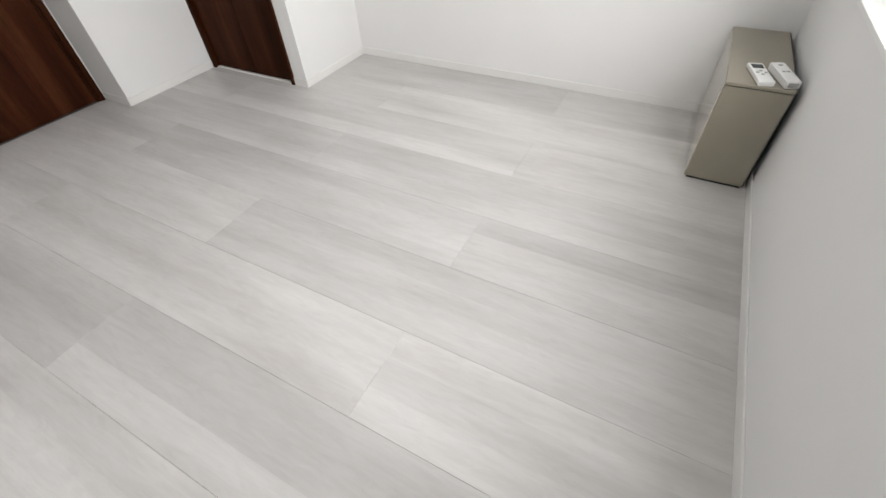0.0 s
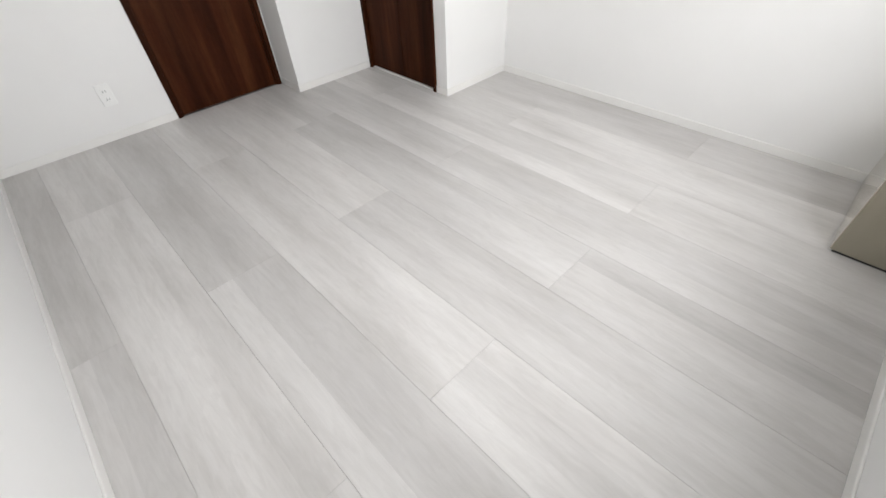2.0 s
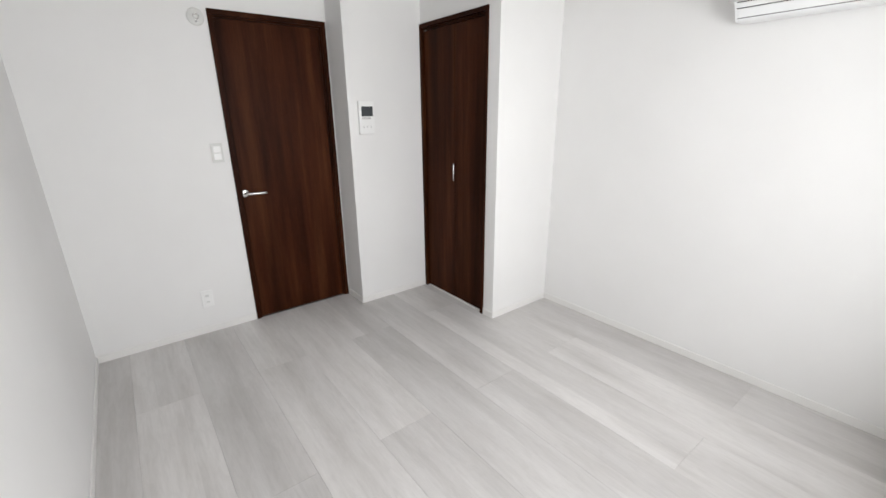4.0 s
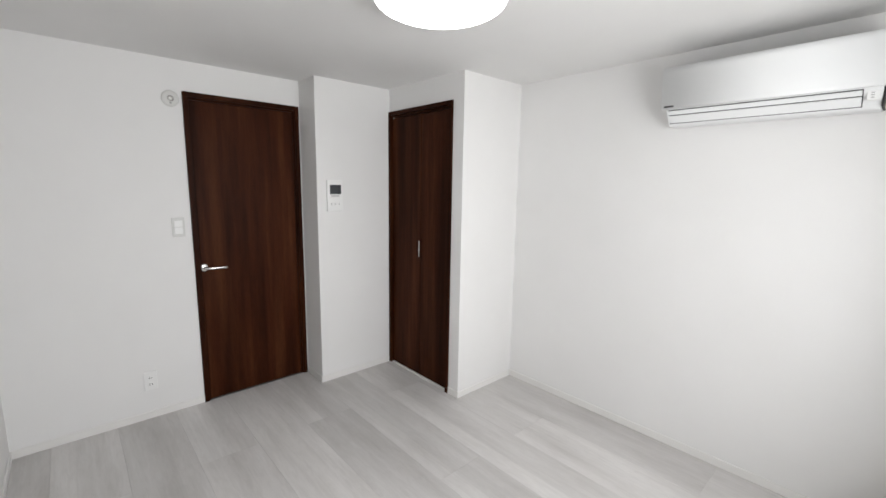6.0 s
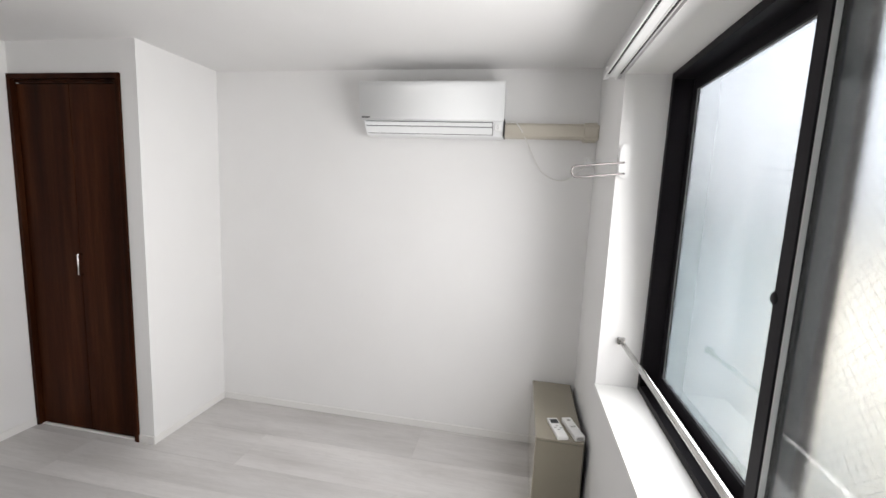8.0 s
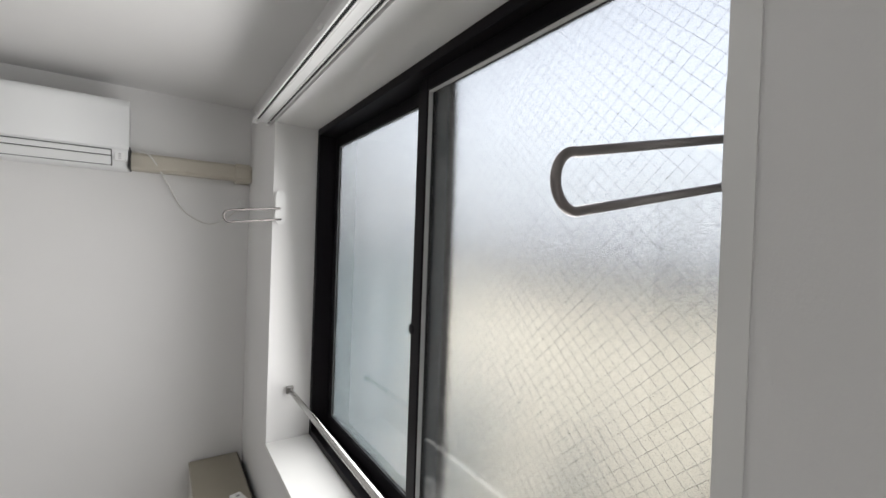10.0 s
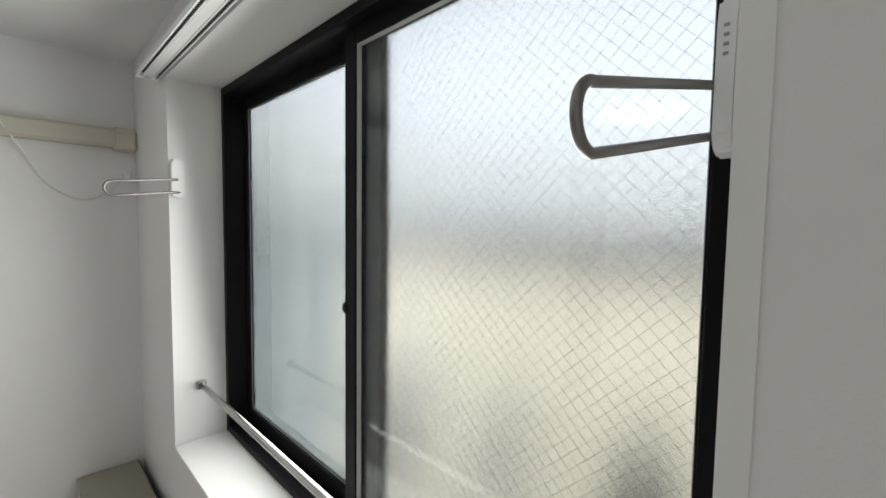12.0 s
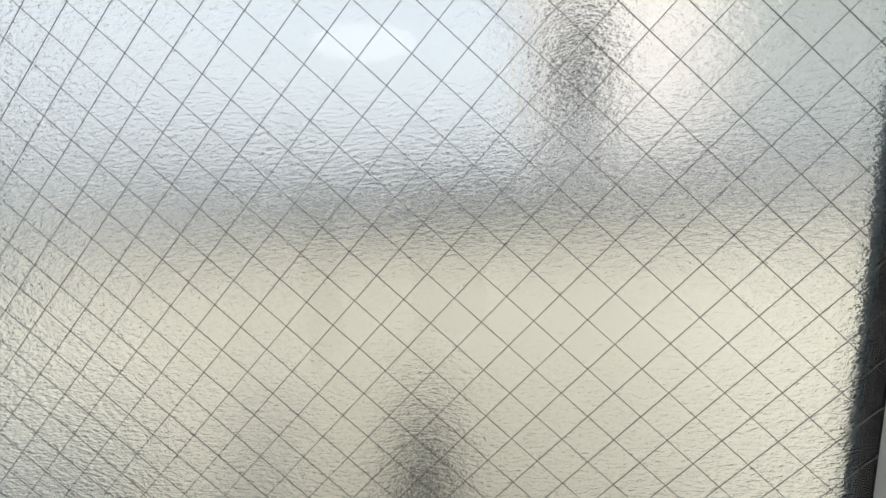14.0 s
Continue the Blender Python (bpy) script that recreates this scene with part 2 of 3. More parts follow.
def tube(points, radius, sides=12, closed=False):
    pts = [Vector(p) for p in points]
    bm = bmesh.new()
    rings, up = [], None
    n = len(pts)
    for i, p in enumerate(pts):
        a, b = pts[max(i - 1, 0)], pts[min(i + 1, n - 1)]
        t = (b - a).normalized()
        if up is None:
            up = t.orthogonal().normalized()
        up = (up - up.dot(t) * t).normalized()
        side = t.cross(up)
        rings.append([bm.verts.new(p + radius * (math.cos(k) * up + math.sin(k) * side)) for k in [2 * math.pi * j / sides for j in range(sides)]])
    for r, s in zip(rings, rings[1:]):
        for j in range(sides):
            bm.faces.new((r[j], r[(j + 1) % sides], s[(j + 1) % sides], s[j]))
    bm.faces.new(rings[0][::-1])
    bm.faces.new(rings[-1])
    for f in bm.faces:
        f.smooth = len(f.verts) == 4
    return bm


def lathe(profile, sides=48):
    """Radius and height pairs, turned about z."""
    bm = bmesh.new()
    rings = []
    for r, z in profile:
        if r < 1e-6:
            rings.append([bm.verts.new((0, 0, z))])
        else:
            rings.append([bm.verts.new((r * math.cos(2 * math.pi * j / sides), r * math.sin(2 * math.pi * j / sides), z)) for j in range(sides)])
    for a, b in zip(rings, rings[1:]):
        for j in range(sides):
            k = (j + 1) % sides
            vs = [a[j % len(a)], a[k % len(a)], b[k % len(b)], b[j % len(b)]]
            vs = list(dict.fromkeys(vs))
            if len(vs) > 2:
                bm.faces.new(vs)
    bmesh.ops.recalc_face_normals(bm, faces=bm.faces)
    for f in bm.faces:
        f.smooth = True
    return bm


def part(name, bm, mat, parent=None, label=""):
    me = bpy.data.meshes.new(name)
    bm.to_mesh(me)
    bm.free()
    for m in (mat if isinstance(mat, (list, tuple)) else [mat]):
        me.materials.append(m)
    ob = new(name, me)
    if parent is not None:
        ob.parent = parent
        ob.matrix_parent_inverse = parent.matrix_world.inverted()
    if label:
        tagged(ob, label)
    return ob


def thing(name, where, label, category, group="", kind=""):
    ob = new(name)
    ob.location = where
    ob.empty_display_size = 0.05
    bpy.context.view_layer.update()
    return tagged(ob, label, category, group, kind)


def structure(name, bm, mat, label, category="wall"):
    return tagged(part(name, bm, mat), label, category, kind="structure")


# ---- shell ----
structure("wall_door", boxes(((-0.12, -0.12, 0), (0, 0.958, H)), ((-0.12, 1.630, 0), (0, 1.668, H)), ((-0.12, 0.958, 2.003), (0, 1.630, H))), WALL,
          "white wallpapered wall with a dark door opening")
structure("wall_intercom", boxes(((-0.12, YR, 0), (XR, 3.0, H))), WALL, "white wallpapered wall that carries the intercom")
structure("wall_closet_front", boxes(((XR, YC, 2.012), (XP, YC + 0.075, H)), ((0.952, YC, 0), (XP, YC + 0.075, 2.012)), ((XR, YC, 0), (0.276, YC + 0.075, 2.012))), WALL,
          "white wallpapered wall round the closet opening")
structure("wall_closet_side", boxes(((XP - 0.075, YC + 0.075, 0), (XP, L, H))), WALL, "narrow white wallpapered side of the closet")
structure("wall_far", boxes(((XR, L, 0), (XOUT, L + 0.14, H))), WALL, "white wallpapered wall behind the air conditioner")
structure("wall_near", boxes(((0, -0.12, 0), (XOUT, 0, H))), WALL, "plain white wallpapered side wall")
structure("wall_window", boxes(((W, 0, 0), (XOUT, L, WZ0)), ((W, 0, WZ1), (XOUT, L, H)), ((W, 0, WZ0), (XOUT, 0.585, WZ1)), ((W, WY1, WZ0), (XOUT, L, WZ1))), WALL,
          "white wallpapered wall with a deep window opening")
structure("ceiling", boxes(((-0.12, -0.12, H), (XOUT, 3.0, H + 0.15))), WALL, "plain white papered ceiling", "ceiling")
floor = structure("floor", boxes(((-0.12, -0.12, -0.16), (XOUT, 3.0, -0.012))), SUBFLOOR, "floor of pale grey wood-look boards", "floor")


def baseboard(a, b, normal):
    """A thin skirting from a to b on a wall with that normal."""
    t, h = 0.007, 0.046
    a, b, n = Vector((*a, 0)), Vector((*b, 0)), Vector((*normal, 0))
    corners = [a, b, a + n * t, b + n * t]
    lo = [min(c[k] for c in corners) for k in (0, 1)]
    hi = [max(c[k] for c in corners) for k in (0, 1)]
    return structure("baseboard", boxes(((lo[0], lo[1], 0.0), (hi[0], hi[1], h)), bevel=0.0015), TRIM, "low white skirting along the wall", "baseboard")


baseboard((0, 0.007), (0, 0.930), (1, 0))
baseboard((0.014, YR), (XR + 0.007, YR), (0, -1))
baseboard((XR, YR), (XR, YC - 0.012), (1, 0))
baseboard((0.980, YC), (XP + 0.007, YC), (0, -1))
baseboard((XP, YC), (XP, L - 0.007), (1, 0))
baseboard((XP + 0.0, L), (W, L), (0, -1))
baseboard((0, 0), (W, 0), (0, 1))
baseboard((W, 0.007), (W, L - 0.007), (-1, 0))


# ---- room door ----
def room_door():
    d = thing("door_1", (0, 1.29, 0), "closed dark walnut flush door in a walnut frame", "door", kind="structure")
    y0, y1, zt = 0.930, 1.657, 2.030
    for name, a, b in (("jamb", (-0.12, y0, 0), (0.012, y0 + 0.030, zt - 0.03)), ("jamb", (-0.12, y1 - 0.030, 0), (0.012, y1, zt - 0.03)), ("head", (-0.12, y0, zt - 0.03), (0.012, y1, zt))):
        part(name, boxes((a, b), bevel=0.002, seg=2), WALNUT_TRIM, d)
    for a, b in (((-0.030, y0 + 0.030, 0), (-0.004, y0 + 0.040, zt - 0.04)), ((-0.030, y1 - 0.040, 0), (-0.004, y1 - 0.030, zt - 0.04)), ((-0.030, y0 + 0.030, zt - 0.042), (-0.004, y1 - 0.030, zt - 0.030))):
        part("stop", boxes((a, b), bevel=0.001), WALNUT_TRIM, d)
    leaf = part("leaf", boxes(((-0.050, y0 + 0.042, 0.003), (-0.014, y1 - 0.042, zt - 0.044)), bevel=0.0015), WALNUT, d)
    # unseen strip added behind the leaf to block light under the door
    part("light_block_strip", boxes(((-0.12, y0 + 0.030, 0.0), (-0.052, y1 - 0.030, 0.012))), WALNUT_TRIM, d)
    rose = lathe([(0, 0), (0.026, 0), (0.026, 0.006), (0.022, 0.009), (0, 0.009)], 32)
    turn = Matrix.Translation((-0.014, 0.985, 0.925)) @ Matrix.Rotation(radians(90), 4, "Y")
    rose.transform(turn)
    part("rose", rose, CHROME, leaf, "satin nickel door rose")
    grip = tube([(-0.006, 0.985, 0.925), (0.022, 0.985, 0.925), (0.032, 0.989, 0.925), (0.036, 0.998, 0.925), (0.036, 1.05, 0.924), (0.035, 1.10, 0.922), (0.033, 1.118, 0.921)], 0.0085, 12)
    part("lever", grip, CHROME, leaf, "satin nickel lever handle")
    return d


room_door()


# ---- closet ----
def closet_door():
    d = thing("closet_door", (0.615, YC, 0), "closed dark walnut folding closet door with two leaves", "closet door", kind="structure")
    x0, x1, zt = 0.252, 0.980, 2.040
    y0, y1 = YC - 0.012, YC + 0.075
    for name, a, b in (("jamb", (x0, y0, 0), (x0 + 0.026, y1, zt - 0.028)), ("jamb", (x1 - 0.026, y0, 0), (x1, y1, zt - 0.028)), ("head", (x0, y0, zt - 0.028), (x1, y1, zt))):
        part(name, boxes((a, b), bevel=0.002, seg=2), WALNUT_TRIM, d)
    part("rail", boxes(((x0 + 0.026, YC + 0.010, zt - 0.046), (x1 - 0.026, YC + 0.045, zt - 0.028))), WALNUT_TRIM, d, "walnut top track")
    mid = 0.634
    part("leaf", boxes(((x0 + 0.030, YC + 0.012, 0.012), (mid - 0.0015, YC + 0.036, zt - 0.050)), bevel=0.0015), WALNUT, d)
    second = part("leaf", boxes(((mid + 0.0015, YC + 0.012, 0.012), (x1 - 0.030, YC + 0.036, zt - 0.050)), bevel=0.0015), WALNUT, d)
    hx = mid + 0.012
    part("handle", tube([(hx, YC + 0.014, 0.955), (hx, YC - 0.008, 0.955), (hx, YC - 0.012, 0.960), (hx, YC - 0.012, 1.068), (hx, YC - 0.008, 1.073), (hx, YC + 0.014, 1.073)], 0.004, 10), STEEL, second, "slim nickel bar handle")
    part("pivot", boxes(((x0 + 0.036, YC + 0.004, zt - 0.052), (x0 + 0.062, YC + 0.011, zt - 0.044)), bevel=0.001), CHROME, d, "small metal pivot bracket")
    part("threshold", boxes(((x0 + 0.026, YC + 0.002, 0.0), (x1 - 0.026, YC + 0.05, 0.006)), bevel=0.001), TRIM, d, "pale floor strip")
    return d


closet_door()


# ---- wall fittings ----
def wall_plate(name, y, z, w, h, label, category, mat=None):
    p = thing(name, (0, y, z), label, category)
    part("plate", boxes(((0, y - w / 2, z - h / 2), (0.0085, y + w / 2, z + h / 2)), bevel=0.003, seg=2), mat or PLASTIC, p)
    return p


def power_outlet():
    p = wall_plate("power_outlet", 0.640, 0.248, 0.070, 0.120, "white double power outlet on the white wall", "outlet")
    for dz in (-0.021, 0.021):
        s = part("socket", boxes(((0.007, 0.640 - 0.016, 0.248 + dz - 0.017), (0.0105, 0.640 + 0.016, 0.248 + dz + 0.017)), bevel=0.001), PLASTIC, p)
        for dy in (-0.0065, 0.0065):
            part("slot", boxes(((0.0100, 0.640 + dy - 0.0012, 0.248 + dz - 0.006), (0.0110, 0.640 + dy + 0.0012, 0.248 + dz + 0.006))), DARK, s)


def light_switch():
    p = wall_plate("light_switch", 0.857, 1.203, 0.070, 0.120, "white rocker light switch on a pale grey plate", "switch", PALEPLATE)
    part("rocker", boxes(((0.007, 0.857 - 0.022, 1.205), (0.0125, 0.857 + 0.022, 1.203 + 0.042)), bevel=0.0015), PLASTIC, p)
    part("rocker", boxes(((0.007, 0.857 - 0.022, 1.203 - 0.042), (0.0125, 0.857 + 0.022, 1.201)), bevel=0.0015), PLASTIC, p)


def wall_vent():
    v = thing("wall_vent", (0, 0.868, 1.978), "small round white vent high beside the door", "vent")
    spin = Matrix.Translation((0, 0.868, 1.978)) @ Matrix.Rotation(radians(90), 4, "Y")
    plate = lathe([(0, 0), (0.047, 0), (0.047, 0.004), (0.043, 0.008), (0.030, 0.011), (0.018, 0.010), (0, 0.010)], 48)
    plate.transform(spin)
    part("plate", plate, PALEPLATE, v)
    cup = lathe([(0.010, 0.009), (0.0165, 0.009), (0.0175, 0.015), (0.0165, 0.018), (0.0135, 0.018), (0.010, 0.011)], 36)
    cup.transform(spin)
    part("cup", cup, CHROME, v, "small metal ring")
    part("clip", boxes(((0.008, 0.868 - 0.006, 1.978 - 0.031), (0.013, 0.868 + 0.005, 1.978 - 0.021)), bevel=0.001), GREYPLASTIC, v)


def intercom():
    y0, y1, z0, z1 = 1.737, 1.855, 1.290, 1.512
    p = thing("intercom", (XR, 1.795, 1.40), "white wall intercom with a small dark screen", "intercom")
    part("body", boxes(((XR, y0, z0), (XR + 0.022, y1, z1)), bevel=0.004, seg=2), PLASTIC, p)
    part("screen", boxes(((XR + 0.020, y0 + 0.018, 1.412), (XR + 0.0235, y1 - 0.012, 1.478)), bevel=0.001), SCREEN, p, "dark display")
    part("grille", boxes(*[((XR + 0.0215, y0 + 0.022, 1.392 + k * 0.004), (XR + 0.0228, y1 - 0.03, 1.394 + k * 0.004)) for k in range(4)]), GREYPLASTIC, p)
    for k in range(3):
        yb = y0 + 0.028 + k * 0.030
        part("button", boxes(((XR + 0.0205, yb - 0.009, 1.330), (XR + 0.0245, yb + 0.009, 1.352)), bevel=0.001), PLASTIC, p)
        part("marking", boxes(((XR + 0.0243, yb - 0.002, 1.334), (XR + 0.0249, yb + 0.002, 1.348))), GREYPLASTIC, p)


power_outlet()
light_switch()
wall_vent()
intercom()


# ---- ceiling lamp ----
def ceiling_lamp():
    c = (1.831, 1.412)
    p = thing("ceiling_lamp", (*c, H), "round white ceiling lamp, switched on", "lamp")
    base = lathe([(0, H), (0.15, H), (0.15, H - 0.03), (0, H - 0.03)], 48)
    base.transform(Matrix.Translation((*c, 0)))
    part("base", base, PLASTIC, p)
    prof = [(0.235, H - 0.056)] + [(0.238 * math.cos(a), H - 0.060 - 0.055 * math.sin(a)) for a in [k * math.pi / 2 / 9 for k in range(9)]] + [(0, H - 0.115)]
    rim = lathe([(0.17, H - 0.010), (0.238, H - 0.010), (0.243, H - 0.03), (0.243, H - 0.058), (0.236, H - 0.058), (0.236, H - 0.02), (0.17, H - 0.016), (0.17, H - 0.010)], 64)
    rim.transform(Matrix.Translation((*c, 0)))
    part("rim", rim, PLASTIC, p)
    dome = lathe(prof, 64)
    dome.transform(Matrix.Translation((*c, 0)))
    part("diffuser", dome, DIFFUSER, p, "glowing white acrylic shade")


ceiling_lamp()


# ---- air conditioner ----
def smooth_path(points, n=10):
    pts = [Vector(q) for q in points]
    out = []
    for i in range(len(pts) - 1):
        p0, p1, p2, p3 = pts[max(i - 1, 0)], pts[i], pts[i + 1], pts[min(i + 2, len(pts) - 1)]
        for k in range(n):
            t = k / n
            out.append(0.5 * ((2 * p1) + (p2 - p0) * t + (2 * p0 - 5 * p1 + 4 * p2 - p3) * t * t + (3 * p1 - p0 - 3 * p2 + p3) * t ** 3))
    return out + [pts[-1]]


def air_conditioner():
    x0, x1, yf, z0, z1 = 2.129, 2.929, 2.655, 1.806, 2.098
    p = thing("air_conditioner", ((x0 + x1) / 2, L, z0), "smooth white wall air conditioner above the bare wall", "air conditioner")
    body = [(L, z0 + 0.02), (L, z1 - 0.004), (yf + 0.045, z1 - 0.004), (yf + 0.03, z1 - 0.02), (yf + 0.038, 1.893), (yf + 0.085, 1.820), (yf + 0.100, 1.814), (L - 0.03, 1.814)]
    part("body", prism(body, "x", x0 + 0.018, x1 - 0.004, 0.002, 2), MATTE, p)
    arc = [(yf + 0.026 - 0.026 * math.cos(q), z1 - 0.032 + 0.032 * math.sin(q)) for q in [k * math.pi / 16 for k in range(9)]]
    front = [(yf + 0.040, 1.893), (yf + 0.022, 1.894), (yf + 0.0195, 1.899), (yf + 0.018, 1.910), (yf + 0.0015, 2.050)] + arc + [(yf + 0.045, z1), (yf + 0.045, z1 - 0.006), (yf + 0.034, z1 - 0.03)]
    panel = part("front_panel", prism(front, "x", x0, x1), MATTE, p)
    panel.data.polygons.foreach_set("use_smooth", [len(f.vertices) == 4 for f in panel.data.polygons])
    grille = part("intake_grille", boxes(((x0 + 0.02, yf + 0.052, z1 - 0.005), (x1 - 0.02, L - 0.012, z1 - 0.0015))), DARK, p, "dark air intake on top")
    for k in range(26):
        xs = x0 + 0.04 + k * 0.0285
        part("slat", boxes(((xs, yf + 0.056, z1 - 0.002), (xs + 0.003, L - 0.016, z1 + 0.002))), GREYPLASTIC, grille)
    # outlet flaps and their gaps on the slope under the panel
    lo, d = Vector((yf + 0.038, 1.893)), Vector((0.047, -0.073))
    n = Vector((-0.841, -0.541))

    def slab(s0, s1, t0, t1):
        q = [lo + d * s0 + n * t0, lo + d * s1 + n * t0, lo + d * s1 + n * t1, lo + d * s0 + n * t1]
        return [(v.x, v.y) for v in q]
    for s0, s1 in ((0.09, 0.34), (0.40, 0.86)):
        part("flap", prism(slab(s0, s1, -0.002, 0.004), "x", x0 + 0.034, x1 - 0.062, 0.0006), MATTE, p)
    for s0, s1 in ((0.045, 0.080), (0.345, 0.390), (0.870, 0.905)):
        part("gap", prism(slab(s0, s1, -0.002, 0.002), "x", x0 + 0.028, x1 - 0.058), DARK, p)
    part("gap", prism(slab(0.045, 0.905, -0.002, 0.002), "x", x1 - 0.061, x1 - 0.058), DARK, p)
    part("indicator_panel", boxes(((x1 - 0.048, yf + 0.046, 1.846), (x1 - 0.012, yf + 0.075, 1.887)), bevel=0.002), PLASTIC, p)
    for k in range(3):
        part("indicator", boxes(((x1 - 0.036, yf + 0.0450, 1.855 + k * 0.009), (x1 - 0.026, yf + 0.048, 1.858 + k * 0.009))), GREYPLASTIC, p)
    part("badge", boxes(((x0 + 0.012, yf + 0.0165, 1.901), (x0 + 0.058, yf + 0.024, 1.908))), DARK, p, "small dark maker's bar")
    run = [(2.925, L - 0.03, 1.897), (2.955, L - 0.068, 1.908), (3.0, L - 0.074, 1.895), (3.06, L - 0.045, 1.80), (3.13, L - 0.012, 1.67), (3.20, L - 0.010, 1.615), (3.27, L - 0.010, 1.602), (3.34, L - 0.012, 1.645), (3.394, L - 0.026, 1.70)]
    cable = part("cable", tube(smooth_path(run), 0.0032, 8), CORD, p, "thin white hanging cord")
    part("plug", boxes(((3.384, L - 0.034, 1.692), (3.408, L - 0.012, 1.720)), bevel=0.004, seg=2), PLASTIC, cable)
    part("side_cap", boxes(((x1 - 0.004, yf + 0.06, 1.822), (x1 + 0.003, L - 0.004, 1.91)), bevel=0.001), DARK, p)


def pipe_duct():
    p = thing("pipe_duct", (3.18, L, 1.865), "ivory pipe cover from the air conditioner to the wall", "duct")
    part("cover", prism([(L, 1.826), (L, 1.905), (L - 0.052, 1.905), (L - 0.064, 1.893), (L - 0.064, 1.838), (L - 0.052, 1.826)], "x", 2.932, W - 0.085), DUCT, p)
    part("end_cover", prism([(L, 1.812), (L, 1.912), (L - 0.056, 1.912), (L - 0.072, 1.896), (L - 0.072, 1.828), (L - 0.056, 1.812)], "x", W - 0.085, W, 0.010, 3), DUCT, p)


def cord_outlet():
    p = thing("power_outlet", (3.396, L, 1.707), "small white power outlet under the pipe cover", "outlet")
    part("plate", boxes(((3.380, L - 0.008, 1.680), (3.412, L, 1.735)), bevel=0.002), PLASTIC, p)
    part("socket", boxes(((3.386, L - 0.011, 1.692), (3.406, L - 0.007, 1.720)), bevel=0.001), GREYPLASTIC, p)


air_conditioner()
pipe_duct()
cord_outlet()


# ---- low cabinet and remotes ----
BX0, BX1, BY0, BY1, BZ = 3.192, 3.404, 2.238, 2.846, 0.413


def low_cabinet():
    p = thing("low_cabinet", ((BX0 + BX1) / 2, (BY0 + BY1) / 2, 0), "narrow khaki laminate box standing in the corner", "cabinet")
    part("plinth", boxes(((BX0 + 0.008, BY0 + 0.008, 0), (BX1 - 0.004, BY1, 0.010))), DARK, p)
    part("body", boxes(((BX0, BY0 + 0.004, 0.010), (BX1, BY1, BZ - 0.016)), bevel=0.0015), KHAKI, p)
    part("side_panel", boxes(((BX0 - 0.004, BY0 + 0.006, 0.012), (BX0, BY1, BZ - 0.002)), bevel=0.001), POLISHED, p, "mirror-bright polished side panel")
    part("shadow_gap", boxes(((BX0 + 0.003, BY0 + 0.006, BZ - 0.016), (BX1 - 0.003, BY1 - 0.002, BZ - 0.012))), DARK, p)
    part("top", boxes(((BX0, BY0, BZ - 0.012), (BX1, BY1, BZ)), bevel=0.0015), KHAKI, p)
    part("back_edge", boxes(((BX1, BY0 + 0.006, 0.012), (BX1 + 0.004, BY1, BZ - 0.002))), DARK, p)


def remote(cx, cy, angle, w, l, h, screen, label):
    p = thing("remote_control", (0, 0, 0), label, "remote control", "remotes on the cabinet")
    part("body", boxes(((-w / 2, -l / 2, 0), (w / 2, l / 2, h)), bevel=0.004, seg=3), PLASTIC, p)
    if screen:
        part("display", boxes(((-w / 2 + 0.006, l / 2 - 0.05, h - 0.001), (w / 2 - 0.006, l / 2 - 0.014, h + 0.0008)), bevel=0.0005), SCREEN, p, "dark grey display")
        for i in range(3):
            for j in range(3):
                part("button", boxes(((-0.0185 + i * 0.0135, -0.026 + j * 0.016, h - 0.001), (-0.0085 + i * 0.0135, -0.018 + j * 0.016, h + 0.0015)), bevel=0.0006), GREYPLASTIC if (i + j) % 2 else PLASTIC, p)
        part("flap_cover", boxes(((-w / 2 + 0.004, -l / 2 + 0.006, h - 0.001), (w / 2 - 0.004, -0.034, h + 0.001)), bevel=0.0006), PLASTIC, p)
    else:
        part("button", boxes(((-0.006, l / 2 - 0.034, h - 0.001), (0.008, l / 2 - 0.022, h + 0.0015)), bevel=0.0006), GREYPLASTIC, p)
        for j in range(4):
            for i in range(2):
                part("button", boxes(((-0.012 + i * 0.014, -0.050 + j * 0.022, h - 0.001), (-0.002 + i * 0.014, -0.040 + j * 0.022, h + 0.0012)), bevel=0.0006), GREYPLASTIC if j == 2 else PLASTIC, p)
        part("end_window", boxes(((-w / 2 + 0.008, -l / 2 - 0.0006, 0.006), (w / 2 - 0.006, -l / 2 + 0.001, h - 0.006))), GREYPLASTIC, p)
    p.matrix_world = pose(cx, cy, BZ, 0, 0, angle)
    return p


low_cabinet()
remote(3.292, 2.322, 14, 0.050, 0.165, 0.017, True, "white air conditioner remote with a small display")
remote(3.363, 2.330, 17, 0.046, 0.165, 0.026, False, "thick white remote with few buttons")


